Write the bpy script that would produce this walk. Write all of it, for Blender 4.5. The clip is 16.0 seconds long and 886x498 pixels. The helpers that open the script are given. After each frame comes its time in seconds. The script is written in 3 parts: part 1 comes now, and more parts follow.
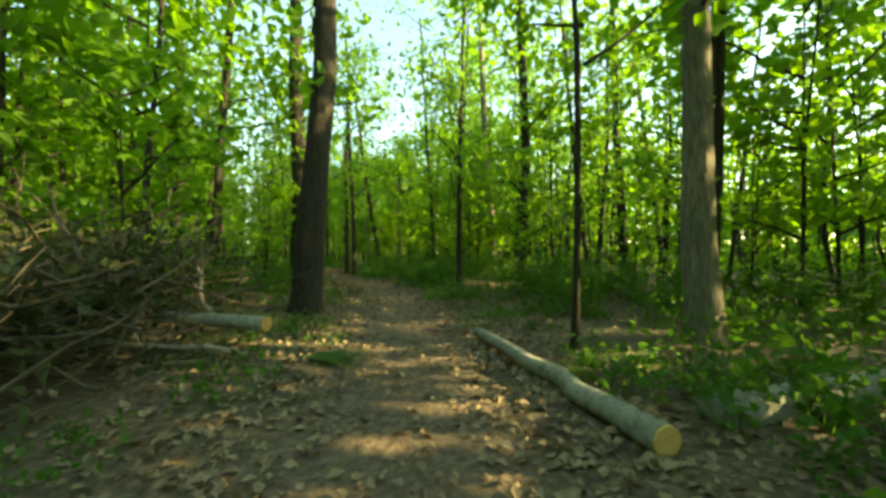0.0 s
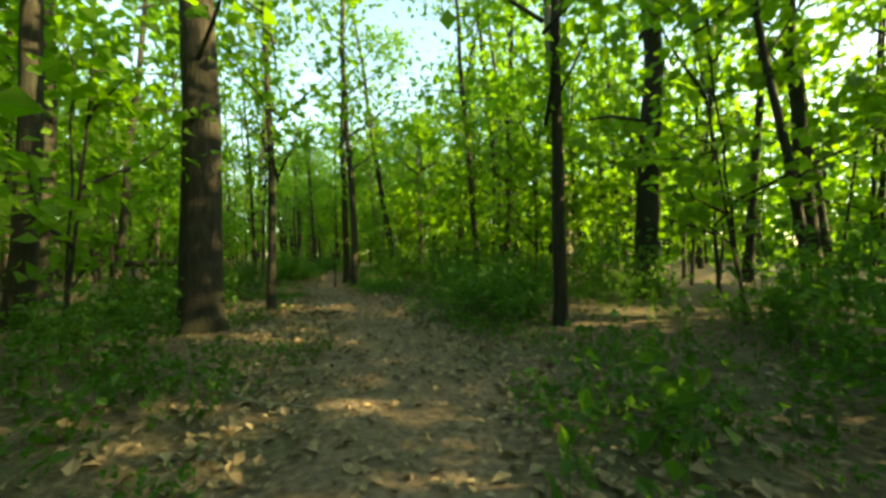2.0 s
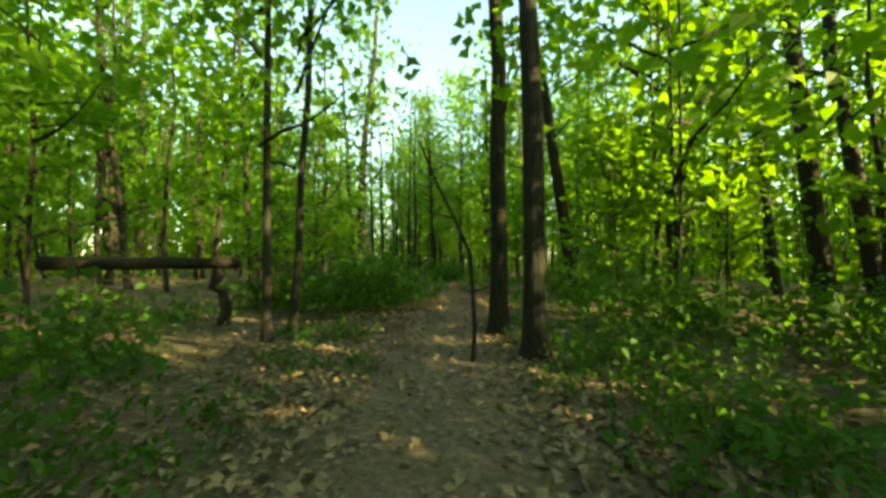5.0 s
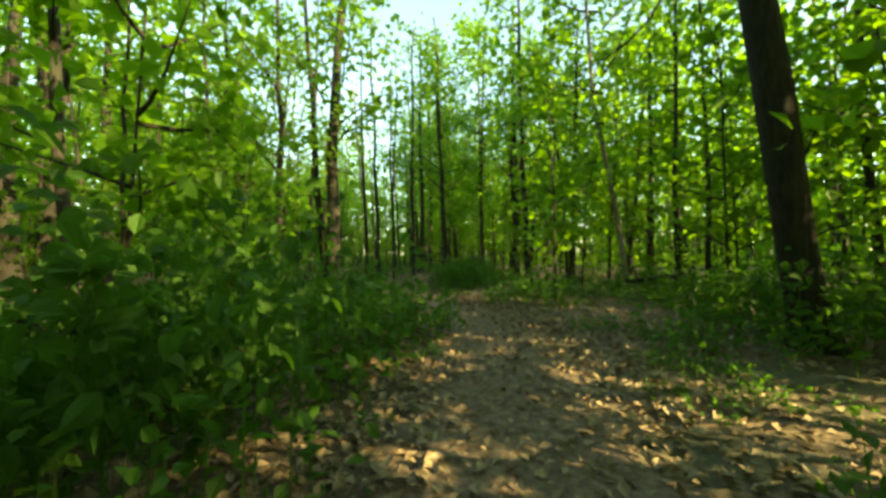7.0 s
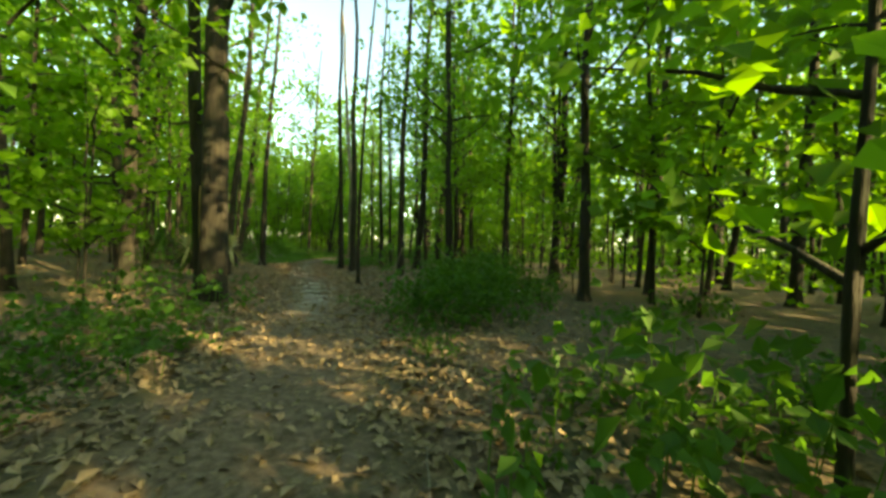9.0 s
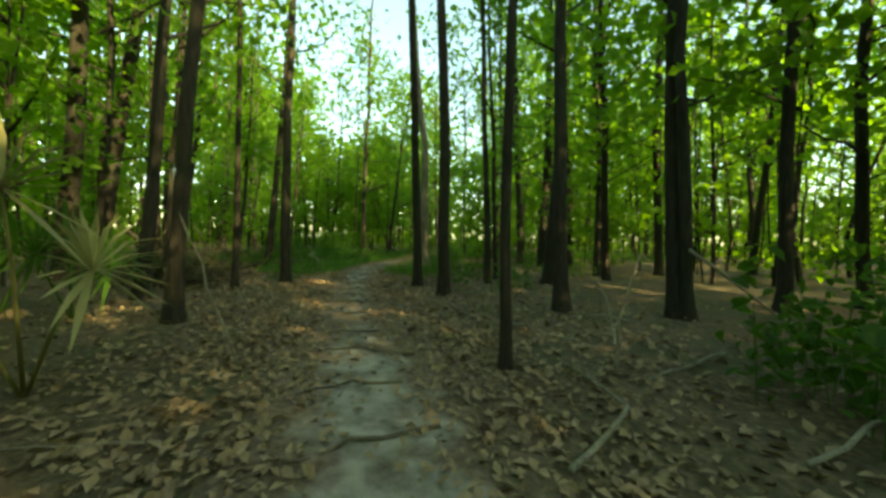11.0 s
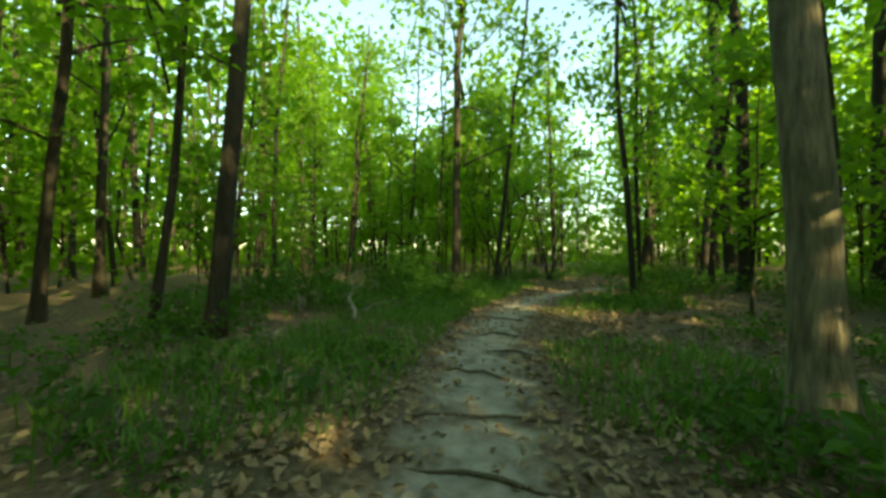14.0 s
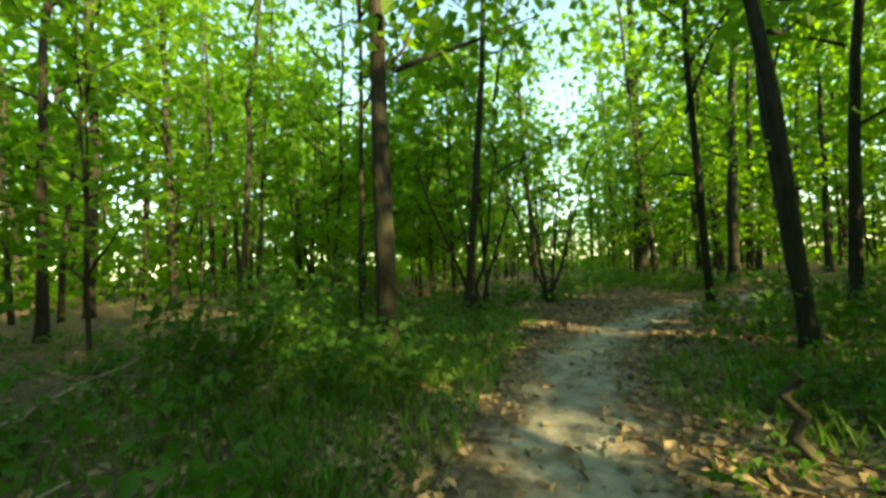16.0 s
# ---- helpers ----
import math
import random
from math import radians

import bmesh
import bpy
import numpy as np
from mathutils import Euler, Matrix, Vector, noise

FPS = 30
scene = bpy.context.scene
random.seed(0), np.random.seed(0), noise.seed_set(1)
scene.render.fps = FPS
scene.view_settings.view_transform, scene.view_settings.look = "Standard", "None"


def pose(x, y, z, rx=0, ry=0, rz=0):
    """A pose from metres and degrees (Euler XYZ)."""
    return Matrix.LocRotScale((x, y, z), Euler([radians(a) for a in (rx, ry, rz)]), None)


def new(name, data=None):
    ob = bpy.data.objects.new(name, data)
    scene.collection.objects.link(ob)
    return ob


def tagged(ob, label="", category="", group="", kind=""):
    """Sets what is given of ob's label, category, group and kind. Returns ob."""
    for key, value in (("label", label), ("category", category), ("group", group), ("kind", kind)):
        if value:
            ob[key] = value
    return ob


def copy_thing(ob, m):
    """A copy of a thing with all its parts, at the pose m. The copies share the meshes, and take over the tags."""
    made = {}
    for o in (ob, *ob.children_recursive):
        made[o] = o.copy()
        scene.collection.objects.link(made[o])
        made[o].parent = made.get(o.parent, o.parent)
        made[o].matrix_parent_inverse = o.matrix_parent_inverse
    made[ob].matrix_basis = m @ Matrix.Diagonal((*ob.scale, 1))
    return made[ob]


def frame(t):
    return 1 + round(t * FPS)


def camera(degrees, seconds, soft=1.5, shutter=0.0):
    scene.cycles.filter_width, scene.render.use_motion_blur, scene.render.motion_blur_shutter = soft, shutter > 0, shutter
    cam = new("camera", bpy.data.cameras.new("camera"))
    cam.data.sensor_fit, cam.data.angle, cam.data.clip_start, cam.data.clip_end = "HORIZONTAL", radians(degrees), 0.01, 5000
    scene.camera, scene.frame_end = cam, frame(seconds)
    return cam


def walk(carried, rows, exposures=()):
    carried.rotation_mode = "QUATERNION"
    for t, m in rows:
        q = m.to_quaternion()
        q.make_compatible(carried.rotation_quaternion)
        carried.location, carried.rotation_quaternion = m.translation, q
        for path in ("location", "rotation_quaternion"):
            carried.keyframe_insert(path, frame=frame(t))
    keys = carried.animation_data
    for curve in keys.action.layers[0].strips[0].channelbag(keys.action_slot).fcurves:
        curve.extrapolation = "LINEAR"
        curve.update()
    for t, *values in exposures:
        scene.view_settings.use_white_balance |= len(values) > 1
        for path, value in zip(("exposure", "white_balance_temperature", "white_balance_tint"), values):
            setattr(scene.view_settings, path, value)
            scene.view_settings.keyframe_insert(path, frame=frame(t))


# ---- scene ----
cam = camera(100.0, 16.0, soft=3.2)
# seconds, x, y, z, yaw, pitch, lean to the left
ROWS = [
    (0, 0.000, 0.000, 0.823, 0.00, 0.95, -0.33),
    (0.5, -0.221, 1.365, 0.815, 0.70, 1.12, -0.37),
    (1, -0.315, 2.762, 0.833, 1.33, 1.22, -0.41),
    (1.5, -0.458, 4.025, 0.824, 2.33, 1.04, -0.72),
    (2, -0.667, 5.348, 0.815, 3.15, 0.86, -1.35),
    (2.5, -0.896, 6.609, 0.823, 4.78, 0.94, -0.35),
    (3, -1.247, 7.965, 0.815, 8.53, 0.69, 0.27),
    (3.5, -1.662, 9.250, 0.815, 13.65, 0.87, 0.12),
    (4, -2.215, 10.355, 0.838, 15.98, 0.99, 0.15),
    (4.5, -2.782, 11.454, 0.815, 18.86, 1.65, 0.39),
    (5, -3.369, 12.551, 0.815, 21.33, 1.96, 0.36),
    (5.5, -3.961, 13.665, 0.815, 23.03, 1.77, -0.00),
    (6, -4.498, 14.823, 0.815, 24.01, 1.37, -0.42),
    (6.5, -4.924, 16.055, 0.815, 24.31, 1.06, -0.60),
    (7, -5.179, 17.388, 0.815, 24.00, 1.13, -0.25),
    (7.5, -5.330, 18.781, 0.815, 23.40, 1.49, 0.46),
    (8, -5.555, 20.000, 0.823, 25.36, 0.92, 1.71),
    (8.5, -5.962, 21.125, 0.833, 26.82, 0.30, 2.57),
    (9, -6.668, 22.105, 0.844, 27.68, -0.36, 2.80),
    (9.5, -7.578, 23.004, 0.853, 28.50, -0.96, 2.62),
    (10, -8.597, 23.887, 0.856, 29.87, -1.38, 2.25),
    (10.5, -9.630, 24.820, 0.849, 32.36, -1.53, 1.90),
    (11, -10.638, 25.799, 0.836, 35.61, -1.51, 1.64),
    (11.5, -11.650, 26.777, 0.815, 42.26, -1.35, 1.92),
    (12, -12.678, 27.540, 0.815, 45.15, -1.04, 1.79),
    (12.5, -13.688, 28.319, 0.815, 46.12, -0.36, 1.30),
    (13, -14.617, 29.129, 0.815, 46.56, 0.07, 1.10),
    (13.5, -15.313, 29.776, 0.822, 47.25, 0.51, 0.54),
    (14, -16.080, 30.496, 0.815, 48.29, 0.70, 0.22),
    (14.5, -16.828, 31.155, 0.816, 47.28, 1.02, -0.59),
    (15, -17.533, 31.826, 0.815, 46.17, 1.51, -1.26),
    (15.5, -18.223, 32.635, 0.815, 44.72, 2.10, -1.44),
    (16, -18.836, 33.521, 0.815, 42.36, 2.64, -2.62),
]
walk(cam, [(t, pose(x, y, z + 0.02, 90 + p, -r, yaw)) for t, x, y, z, yaw, p, r in ROWS],
     exposures=[(0.0, 2.33, 9500, -15), (8.0, 2.42, 9800, -14), (12.0, 2.18, 9700, -16), (16.0, 2.28, 9300, -17)])

# ---- light: a low warm sun on the right behind the start, and the open sky ----
SUN_TO = Vector((0.91, -0.06, 0.42)).normalized()
sun = new("sun", bpy.data.lights.new("sun", "SUN"))
sun.data.energy, sun.data.angle, sun.data.color = 5.0, radians(0.6), (1.0, 0.80, 0.52)
sun.rotation_euler = SUN_TO.to_track_quat("Z", "Y").to_euler()
world = bpy.data.worlds.new("sky")
scene.world = world
world.use_nodes = True
wn = world.node_tree
sky = wn.nodes.new("ShaderNodeTexSky")
sky.sky_type, sky.sun_disc = "NISHITA", False
sky.sun_elevation = math.asin(SUN_TO.z)
sky.sun_rotation = math.atan2(SUN_TO.x, SUN_TO.y)
wn.links.new(sky.outputs["Color"], wn.nodes["Background"].inputs["Color"])
wn.nodes["Background"].inputs["Strength"].default_value = 0.15


# ---- materials ----
def material(name):
    m = bpy.data.materials.new(name)
    m.use_nodes = True
    nt = m.node_tree
    return m, nt, nt.nodes["Principled BSDF"], nt.nodes["Material Output"]


def node(nt, kind, **values):
    n = nt.nodes.new(kind)
    for key, value in values.items():
        n.inputs[key].default_value = value
    return n


def ramp(nt, source, stops):
    n = nt.nodes.new("ShaderNodeValToRGB")
    while len(n.color_ramp.elements) < len(stops):
        n.color_ramp.elements.new(0.5)
    for el, (at, colour) in zip(n.color_ramp.elements, stops):
        el.position, el.color = at, (*colour, 1)
    nt.links.new(source, n.inputs["Fac"])
    return n.outputs["Color"]


def coords(nt, scale=(1, 1, 1), world_space=False):
    m = node(nt, "ShaderNodeMapping", Scale=scale)
    if world_space:
        nt.links.new(nt.nodes.new("ShaderNodeNewGeometry").outputs["Position"], m.inputs["Vector"])
    else:
        nt.links.new(nt.nodes.new("ShaderNodeTexCoord").outputs["Object"], m.inputs["Vector"])
    return m.outputs["Vector"]


def noise_of(nt, vector, scale, detail=5.0):
    n = node(nt, "ShaderNodeTexNoise", Scale=scale, Detail=detail, Roughness=0.6)
    nt.links.new(vector, n.inputs["Vector"])
    return n.outputs["Fac"]


def mixed(nt, fac, a, b, kind="MIX"):
    n = nt.nodes.new("ShaderNodeMixRGB")
    n.blend_type = kind
    if isinstance(fac, float):
        n.inputs["Fac"].default_value = fac
    else:
        nt.links.new(fac, n.inputs["Fac"])
    nt.links.new(a, n.inputs["Color1"])
    nt.links.new(b, n.inputs["Color2"])
    return n.outputs["Color"]


def bump(nt, bsdf, height, strength, distance):
    b = node(nt, "ShaderNodeBump", Strength=strength, Distance=distance)
    nt.links.new(height, b.inputs["Height"])
    nt.links.new(b.outputs["Normal"], bsdf.inputs["Normal"])


def bark_material(name, dark, light, moss):
    m, nt, bsdf, _ = material(name)
    along = coords(nt, (1, 1, 0.16), True)
    furrow = noise_of(nt, along, 34)
    stain = noise_of(nt, coords(nt, (1, 1, 0.6), True), 2.3)
    base = ramp(nt, furrow, [(0.34, dark), (0.66, light)])
    green = ramp(nt, noise_of(nt, coords(nt, (1, 1, 0.5), True), 5.5), [(0.3, moss), (0.7, dark)])
    nt.links.new(mixed(nt, ramp(nt, stain, [(0.46, (0, 0, 0)), (0.68, (0.75, 0.75, 0.75))]), base, green), bsdf.inputs["Base Color"])
    bsdf.inputs["Roughness"].default_value = 0.92
    bump(nt, bsdf, furrow, 0.9, 0.03)
    return m


def leaf_material(name, low, high, glow, through_it=0.55):
    m, nt, bsdf, out = material(name)
    info = nt.nodes.new("ShaderNodeObjectInfo")
    place = coords(nt, (1, 1, 1), True)
    fine, broad = noise_of(nt, place, 9.0, 2.0), noise_of(nt, place, 0.55, 2.0)
    tone = mixed(nt, 0.5, ramp(nt, fine, [(0.3, low), (0.7, high)]), ramp(nt, broad, [(0.35, low), (0.65, high)]))
    shift = node(nt, "ShaderNodeHueSaturation", Saturation=1.0)
    vary = node(nt, "ShaderNodeMapRange")
    vary.inputs["To Min"].default_value, vary.inputs["To Max"].default_value = 0.75, 1.3
    nt.links.new(info.outputs["Random"], vary.inputs["Value"])
    nt.links.new(vary.outputs["Result"], shift.inputs["Value"])
    nt.links.new(tone, shift.inputs["Color"])
    nt.links.new(shift.outputs["Color"], bsdf.inputs["Base Color"])
    bsdf.inputs["Roughness"].default_value = 0.6
    bsdf.inputs["Specular IOR Level"].default_value = 0.25
    trans = nt.nodes.new("ShaderNodeBsdfTranslucent")
    tint = nt.nodes.new("ShaderNodeRGB")
    tint.outputs[0].default_value = (*glow, 1)
    nt.links.new(mixed(nt, 0.75, shift.outputs["Color"], tint.outputs[0]), trans.inputs["Color"])
    mix = node(nt, "ShaderNodeMixShader", Fac=through_it)
    nt.links.new(bsdf.outputs[0], mix.inputs[1])
    nt.links.new(trans.outputs[0], mix.inputs[2])
    nt.links.new(mix.outputs[0], out.inputs["Surface"])
    return m


def plain_material(name, dark, light, scale, rough=0.85, depth=0.01, stretch=(1, 1, 1)):
    m, nt, bsdf, _ = material(name)
    grain = noise_of(nt, coords(nt, stretch, True), scale)
    wear = noise_of(nt, coords(nt, stretch, True), scale * 0.13)
    nt.links.new(mixed(nt, 0.4, ramp(nt, grain, [(0.33, dark), (0.67, light)]), ramp(nt, wear, [(0.35, dark), (0.65, light)])), bsdf.inputs["Base Color"])
    bsdf.inputs["Roughness"].default_value = rough
    bump(nt, bsdf, grain, 0.6, depth)
    return m


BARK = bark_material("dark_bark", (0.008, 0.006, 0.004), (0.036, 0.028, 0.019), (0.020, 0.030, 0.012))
PALE_BARK = bark_material("pale_bark", (0.09, 0.075, 0.055), (0.27, 0.23, 0.17), (0.10, 0.12, 0.06))
LEAF = leaf_material("canopy_leaf", (0.036, 0.100, 0.011), (0.10, 0.195, 0.022), (0.27, 0.52, 0.034), 0.58)
LOW_LEAF = leaf_material("undergrowth_leaf", (0.022, 0.070, 0.012), (0.07, 0.150, 0.025), (0.14, 0.32, 0.03), 0.45)
GRASS = leaf_material("grass_blade", (0.045, 0.12, 0.018), (0.11, 0.22, 0.035), (0.18, 0.36, 0.05), 0.4)
DRY_PALM = leaf_material("yellowed_palm_leaf", (0.22, 0.22, 0.10), (0.38, 0.36, 0.17), (0.34, 0.32, 0.12), 0.3)
LITTER = plain_material("fallen_dry_leaf", (0.070, 0.043, 0.022), (0.36, 0.265, 0.16), 14.0, 0.75, 0.004)
WITHERED = leaf_material("withered_leaf", (0.032, 0.048, 0.018), (0.10, 0.115, 0.045), (0.11, 0.13, 0.04), 0.3)
DEAD = plain_material("grey_dead_wood", (0.10, 0.085, 0.065), (0.30, 0.27, 0.21), 40.0, 0.85, 0.01, (1, 1, 0.6))
LOG_BARK = plain_material("lichened_log_bark", (0.10, 0.10, 0.075), (0.34, 0.34, 0.27), 26.0, 0.9, 0.02)
CUT = plain_material("fresh_cut_wood", (0.50, 0.30, 0.09), (0.70, 0.47, 0.18), 30.0, 0.7, 0.004)
TWIG = plain_material("brown_twig", (0.035, 0.028, 0.018), (0.125, 0.10, 0.065), 40.0, 0.9, 0.01)


def ground_material():
    m, nt, bsdf, _ = material("forest_floor")
    place = coords(nt, (1, 1, 1), True)
    grain, patch, crumbs = noise_of(nt, place, 22), noise_of(nt, place, 1.1), noise_of(nt, place, 90, 3.0)
    soil = ramp(nt, grain, [(0.3, (0.030, 0.021, 0.012)), (0.52, (0.10, 0.068, 0.040)), (0.72, (0.23, 0.16, 0.095))])
    moss = ramp(nt, crumbs, [(0.3, (0.02, 0.03, 0.012)), (0.7, (0.06, 0.075, 0.03))])
    wild = mixed(nt, ramp(nt, patch, [(0.45, (0, 0, 0)), (0.65, (0.7, 0.7, 0.7))]), soil, moss)
    sand = ramp(nt, noise_of(nt, place, 7.0), [(0.3, (0.15, 0.135, 0.11)), (0.7, (0.33, 0.305, 0.26))])
    earth = ramp(nt, grain, [(0.3, (0.060, 0.040, 0.026)), (0.7, (0.19, 0.135, 0.09))])
    masks = {}
    for key in ("trail", "sand"):
        a = nt.nodes.new("ShaderNodeAttribute")
        a.attribute_name = key
        add = nt.nodes.new("ShaderNodeMath")
        add.operation = "ADD"
        nt.links.new(a.outputs["Fac"], add.inputs[0])
        nt.links.new(noise_of(nt, place, 3.5), add.inputs[1])
        masks[key] = ramp(nt, add.outputs[0], [(0.72, (0, 0, 0)), (1.0, (1, 1, 1))])
    col = mixed(nt, masks["trail"], wild, earth)
    col = mixed(nt, masks["sand"], col, sand)
    nt.links.new(col, bsdf.inputs["Base Color"])
    bsdf.inputs["Roughness"].default_value = 0.95
    bump(nt, bsdf, grain, 0.8, 0.03)
    return m


FLOOR = ground_material()

# ---- plan: the trail's middle line ----
TRAIL = [(1.6, -9.0), (0.7, -4.0), (0.1, 0.0), (-0.2, 1.6), (-0.55, 5.0), (-1.0, 7.7), (-2.05, 10.6), (-2.9, 12.3), (-3.9, 13.9), (-4.7, 15.7), (-5.15, 17.4), (-5.5, 19.0),
         (-6.0, 20.5), (-6.9, 21.8), (-8.3, 23.4), (-9.6, 24.8), (-10.7, 25.9), (-11.8, 26.95), (-12.9, 27.85), (-14.4, 29.05), (-15.7, 30.2), (-17.0, 31.45),
         (-18.0, 32.6), (-19.0, 34.0), (-19.6, 35.2), (-20.2, 36.6), (-20.4, 38.1), (-20.2, 40.2), (-19.0, 43.5), (-17.0, 48.0)]
line = np.array([(np.array(a) * (1 - u) + np.array(b) * u) for a, b in zip(TRAIL, TRAIL[1:]) for u in np.arange(0, 1, 0.2)])


def off_trail(x, y):
    """Distance from the trail's middle line, and how far along it (0 to 1)."""
    x, y = np.atleast_1d(np.asarray(x, float)), np.atleast_1d(np.asarray(y, float))
    d = np.empty(x.shape)
    k = np.empty(x.shape)
    for s in range(0, x.size, 4000):
        dd = (x[s:s + 4000, None] - line[:, 0]) ** 2 + (y[s:s + 4000, None] - line[:, 1]) ** 2
        k[s:s + 4000] = dd.argmin(1) / len(line)
        d[s:s + 4000] = np.sqrt(dd.min(1))
    return d, k


def ground_z(x, y):
    x, y = np.atleast_1d(np.asarray(x, float)), np.atleast_1d(np.asarray(y, float))
    d, _ = off_trail(x, y)
    wild = np.clip((d - 0.4) / 1.5, 0, 1)
    z = 0.025 * np.sin(1.7 * x + 0.6 * y) * np.sin(1.3 * y - 0.4 * x) + 0.06 * np.sin(0.45 * x + 1) * np.sin(0.38 * y + 2)
    return z * wild + 0.05 * wild - 0.012


def gz(x, y):
    return float(ground_z(x, y)[0])


# ---- mesh tools ----
class Shape:
    def __init__(self):
        self.v, self.f = [], []

    def tube(self, pts, radii, sides=8, rough=0.0, cap=True, seed=0):
        rng = random.Random(seed)
        pts = [Vector(p) for p in pts]
        start = len(self.v)
        side = None
        for i, (p, r) in enumerate(zip(pts, radii)):
            ahead = (pts[min(i + 1, len(pts) - 1)] - pts[max(i - 1, 0)]).normalized()
            side = (ahead.orthogonal() if side is None else side - ahead * side.dot(ahead)).normalized()
            up = ahead.cross(side)
            for k in range(sides):
                a = 2 * math.pi * k / sides
                rr = r * (1 + rough * rng.uniform(-1, 1))
                self.v.append(tuple(p + (side * math.cos(a) + up * math.sin(a)) * rr))
        for i in range(len(pts) - 1):
            for k in range(sides):
                a, b = start + i * sides + k, start + i * sides + (k + 1) % sides
                self.f.append((a, b, b + sides, a + sides))
        if cap:
            self.f.append(tuple(start + k for k in reversed(range(sides))))
            self.f.append(tuple(start + (len(pts) - 1) * sides + k for k in range(sides)))

    def leaves(self, centres, sizes, rng, flat=0.6, slim=0.42, fold=0.18, full=False):
        """Folded pointed leaves; flat: how level they lie."""
        c = np.asarray(centres, float)
        n = len(c)
        yaw, tilt, roll = rng.uniform(0, 2 * np.pi, n), rng.normal(-0.25, 0.9 * (1 - flat) + 0.2, n), rng.normal(0, 1.2 * (1 - flat) + 0.25, n)
        ahead = np.stack([np.cos(yaw) * np.cos(tilt), np.sin(yaw) * np.cos(tilt), np.sin(tilt)], 1)
        level = np.stack([-np.sin(yaw), np.cos(yaw), 0 * yaw], 1)
        up = np.cross(ahead, level)
        side = level * np.cos(roll)[:, None] + up * np.sin(roll)[:, None]
        top = np.cross(ahead, side)
        s = np.asarray(sizes, float)[:, None] * np.ones((n, 1))
        if full:
            six = np.stack([c - ahead * s * 0.5, c - ahead * s * 0.22 + side * s * slim + top * s * fold, c + ahead * s * 0.16 + side * s * slim * 0.8 + top * s * fold * 0.8, c + ahead * s * 0.5 - top * s * 0.1,
                            c + ahead * s * 0.16 - side * s * slim * 0.8 + top * s * fold * 0.8, c - ahead * s * 0.22 - side * s * slim + top * s * fold], 1)
            start = len(self.v)
            self.v.extend(map(tuple, six.reshape(-1, 3).tolist()))
            i = np.arange(n) * 6 + start
            self.f.extend(map(tuple, np.stack([i, i + 1, i + 2, i + 3, i, i + 3, i + 4, i + 5], 1).reshape(-1, 4).tolist()))
            return
        quad = np.stack([c - ahead * s * 0.5, c + side * s * slim + top * s * fold, c + ahead * s * 0.5, c - side * s * slim + top * s * fold], 1)
        start = len(self.v)
        self.v.extend(map(tuple, quad.reshape(-1, 3).tolist()))
        i = np.arange(n) * 4 + start
        tri = np.stack([i, i + 1, i + 2, i, i + 2, i + 3], 1).reshape(-1, 3)
        self.f.extend(map(tuple, tri.tolist()))

    def blade(self, base, way, length, width, bend):
        base, way = Vector(base), Vector(way).normalized()
        side = way.cross(Vector((0, 0, 1)))
        side = (side if side.length > 0.01 else Vector((1, 0, 0))).normalized() * width
        mid = base + way * length * 0.55
        tip = base + way * length + Vector((way.x, way.y, -1)) * bend * length
        n = len(self.v)
        self.v += [tuple(base - side * 0.6), tuple(base + side * 0.6), tuple(mid + side), tuple(mid - side), tuple(tip)]
        self.f += [(n, n + 1, n + 2, n + 3), (n + 3, n + 2, n + 4)]

    def mesh(self, name, mat, smooth=True):
        me = bpy.data.meshes.new(name)
        me.from_pydata(self.v, [], self.f)
        me.materials.append(mat)
        if smooth:
            me.polygons.foreach_set("use_smooth", [True] * len(me.polygons))
        me.update()
        return me


def part(name, mesh, parent):
    ob = new(name, mesh)
    ob.parent = parent
    return ob


# ---- ground: one sheet to the horizon ----
def build_ground():
    near_x, near_y = np.arange(-36, 14.01, 0.3), np.arange(-8, 52.01, 0.3)
    far = np.array([6, 14, 30, 60, 140, 400, 1500.0])
    xs, ys = np.r_[-36 - far[::-1], near_x, 14 + far], np.r_[-8 - far[::-1], near_y, 52 + far]
    gx, gy = np.meshgrid(xs, ys)
    fx, fy = gx.ravel(), gy.ravel()
    d, k = off_trail(fx, fy)
    fz = ground_z(fx, fy) + np.random.default_rng(4).normal(0, 0.008, fx.size) * (d < 30)
    w, h = len(xs), len(ys)
    idx = np.arange(w * h).reshape(h, w)
    faces = np.stack([idx[:-1, :-1], idx[:-1, 1:], idx[1:, 1:], idx[1:, :-1]], -1).reshape(-1, 4)
    me = bpy.data.meshes.new("ground")
    me.from_pydata(np.stack([fx, fy, fz], 1).tolist(), [], faces.tolist())
    me.polygons.foreach_set("use_smooth", [True] * len(me.polygons))
    t = me.attributes.new("trail", "FLOAT", "POINT")
    t.data.foreach_set("value", np.clip(0.95 - d / 0.95, 0, 0.6))
    sandy = np.interp(k, [0, 0.50, 0.56, 0.60, 0.63, 0.69, 0.74, 1.0], [0, 0, 0.75, 0.95, 0.45, 0.7, 1.0, 0.85])
    s = me.attributes.new("sand", "FLOAT", "POINT")
    s.data.foreach_set("value", np.clip(1.0 - d / 0.48, 0, 0.62) * sandy)
    me.materials.append(FLOOR)
    me.update()
    tagged(new("ground", me), "brown leaf-strewn forest floor with a worn earth and sand trail", "ground", kind="structure")


build_ground()


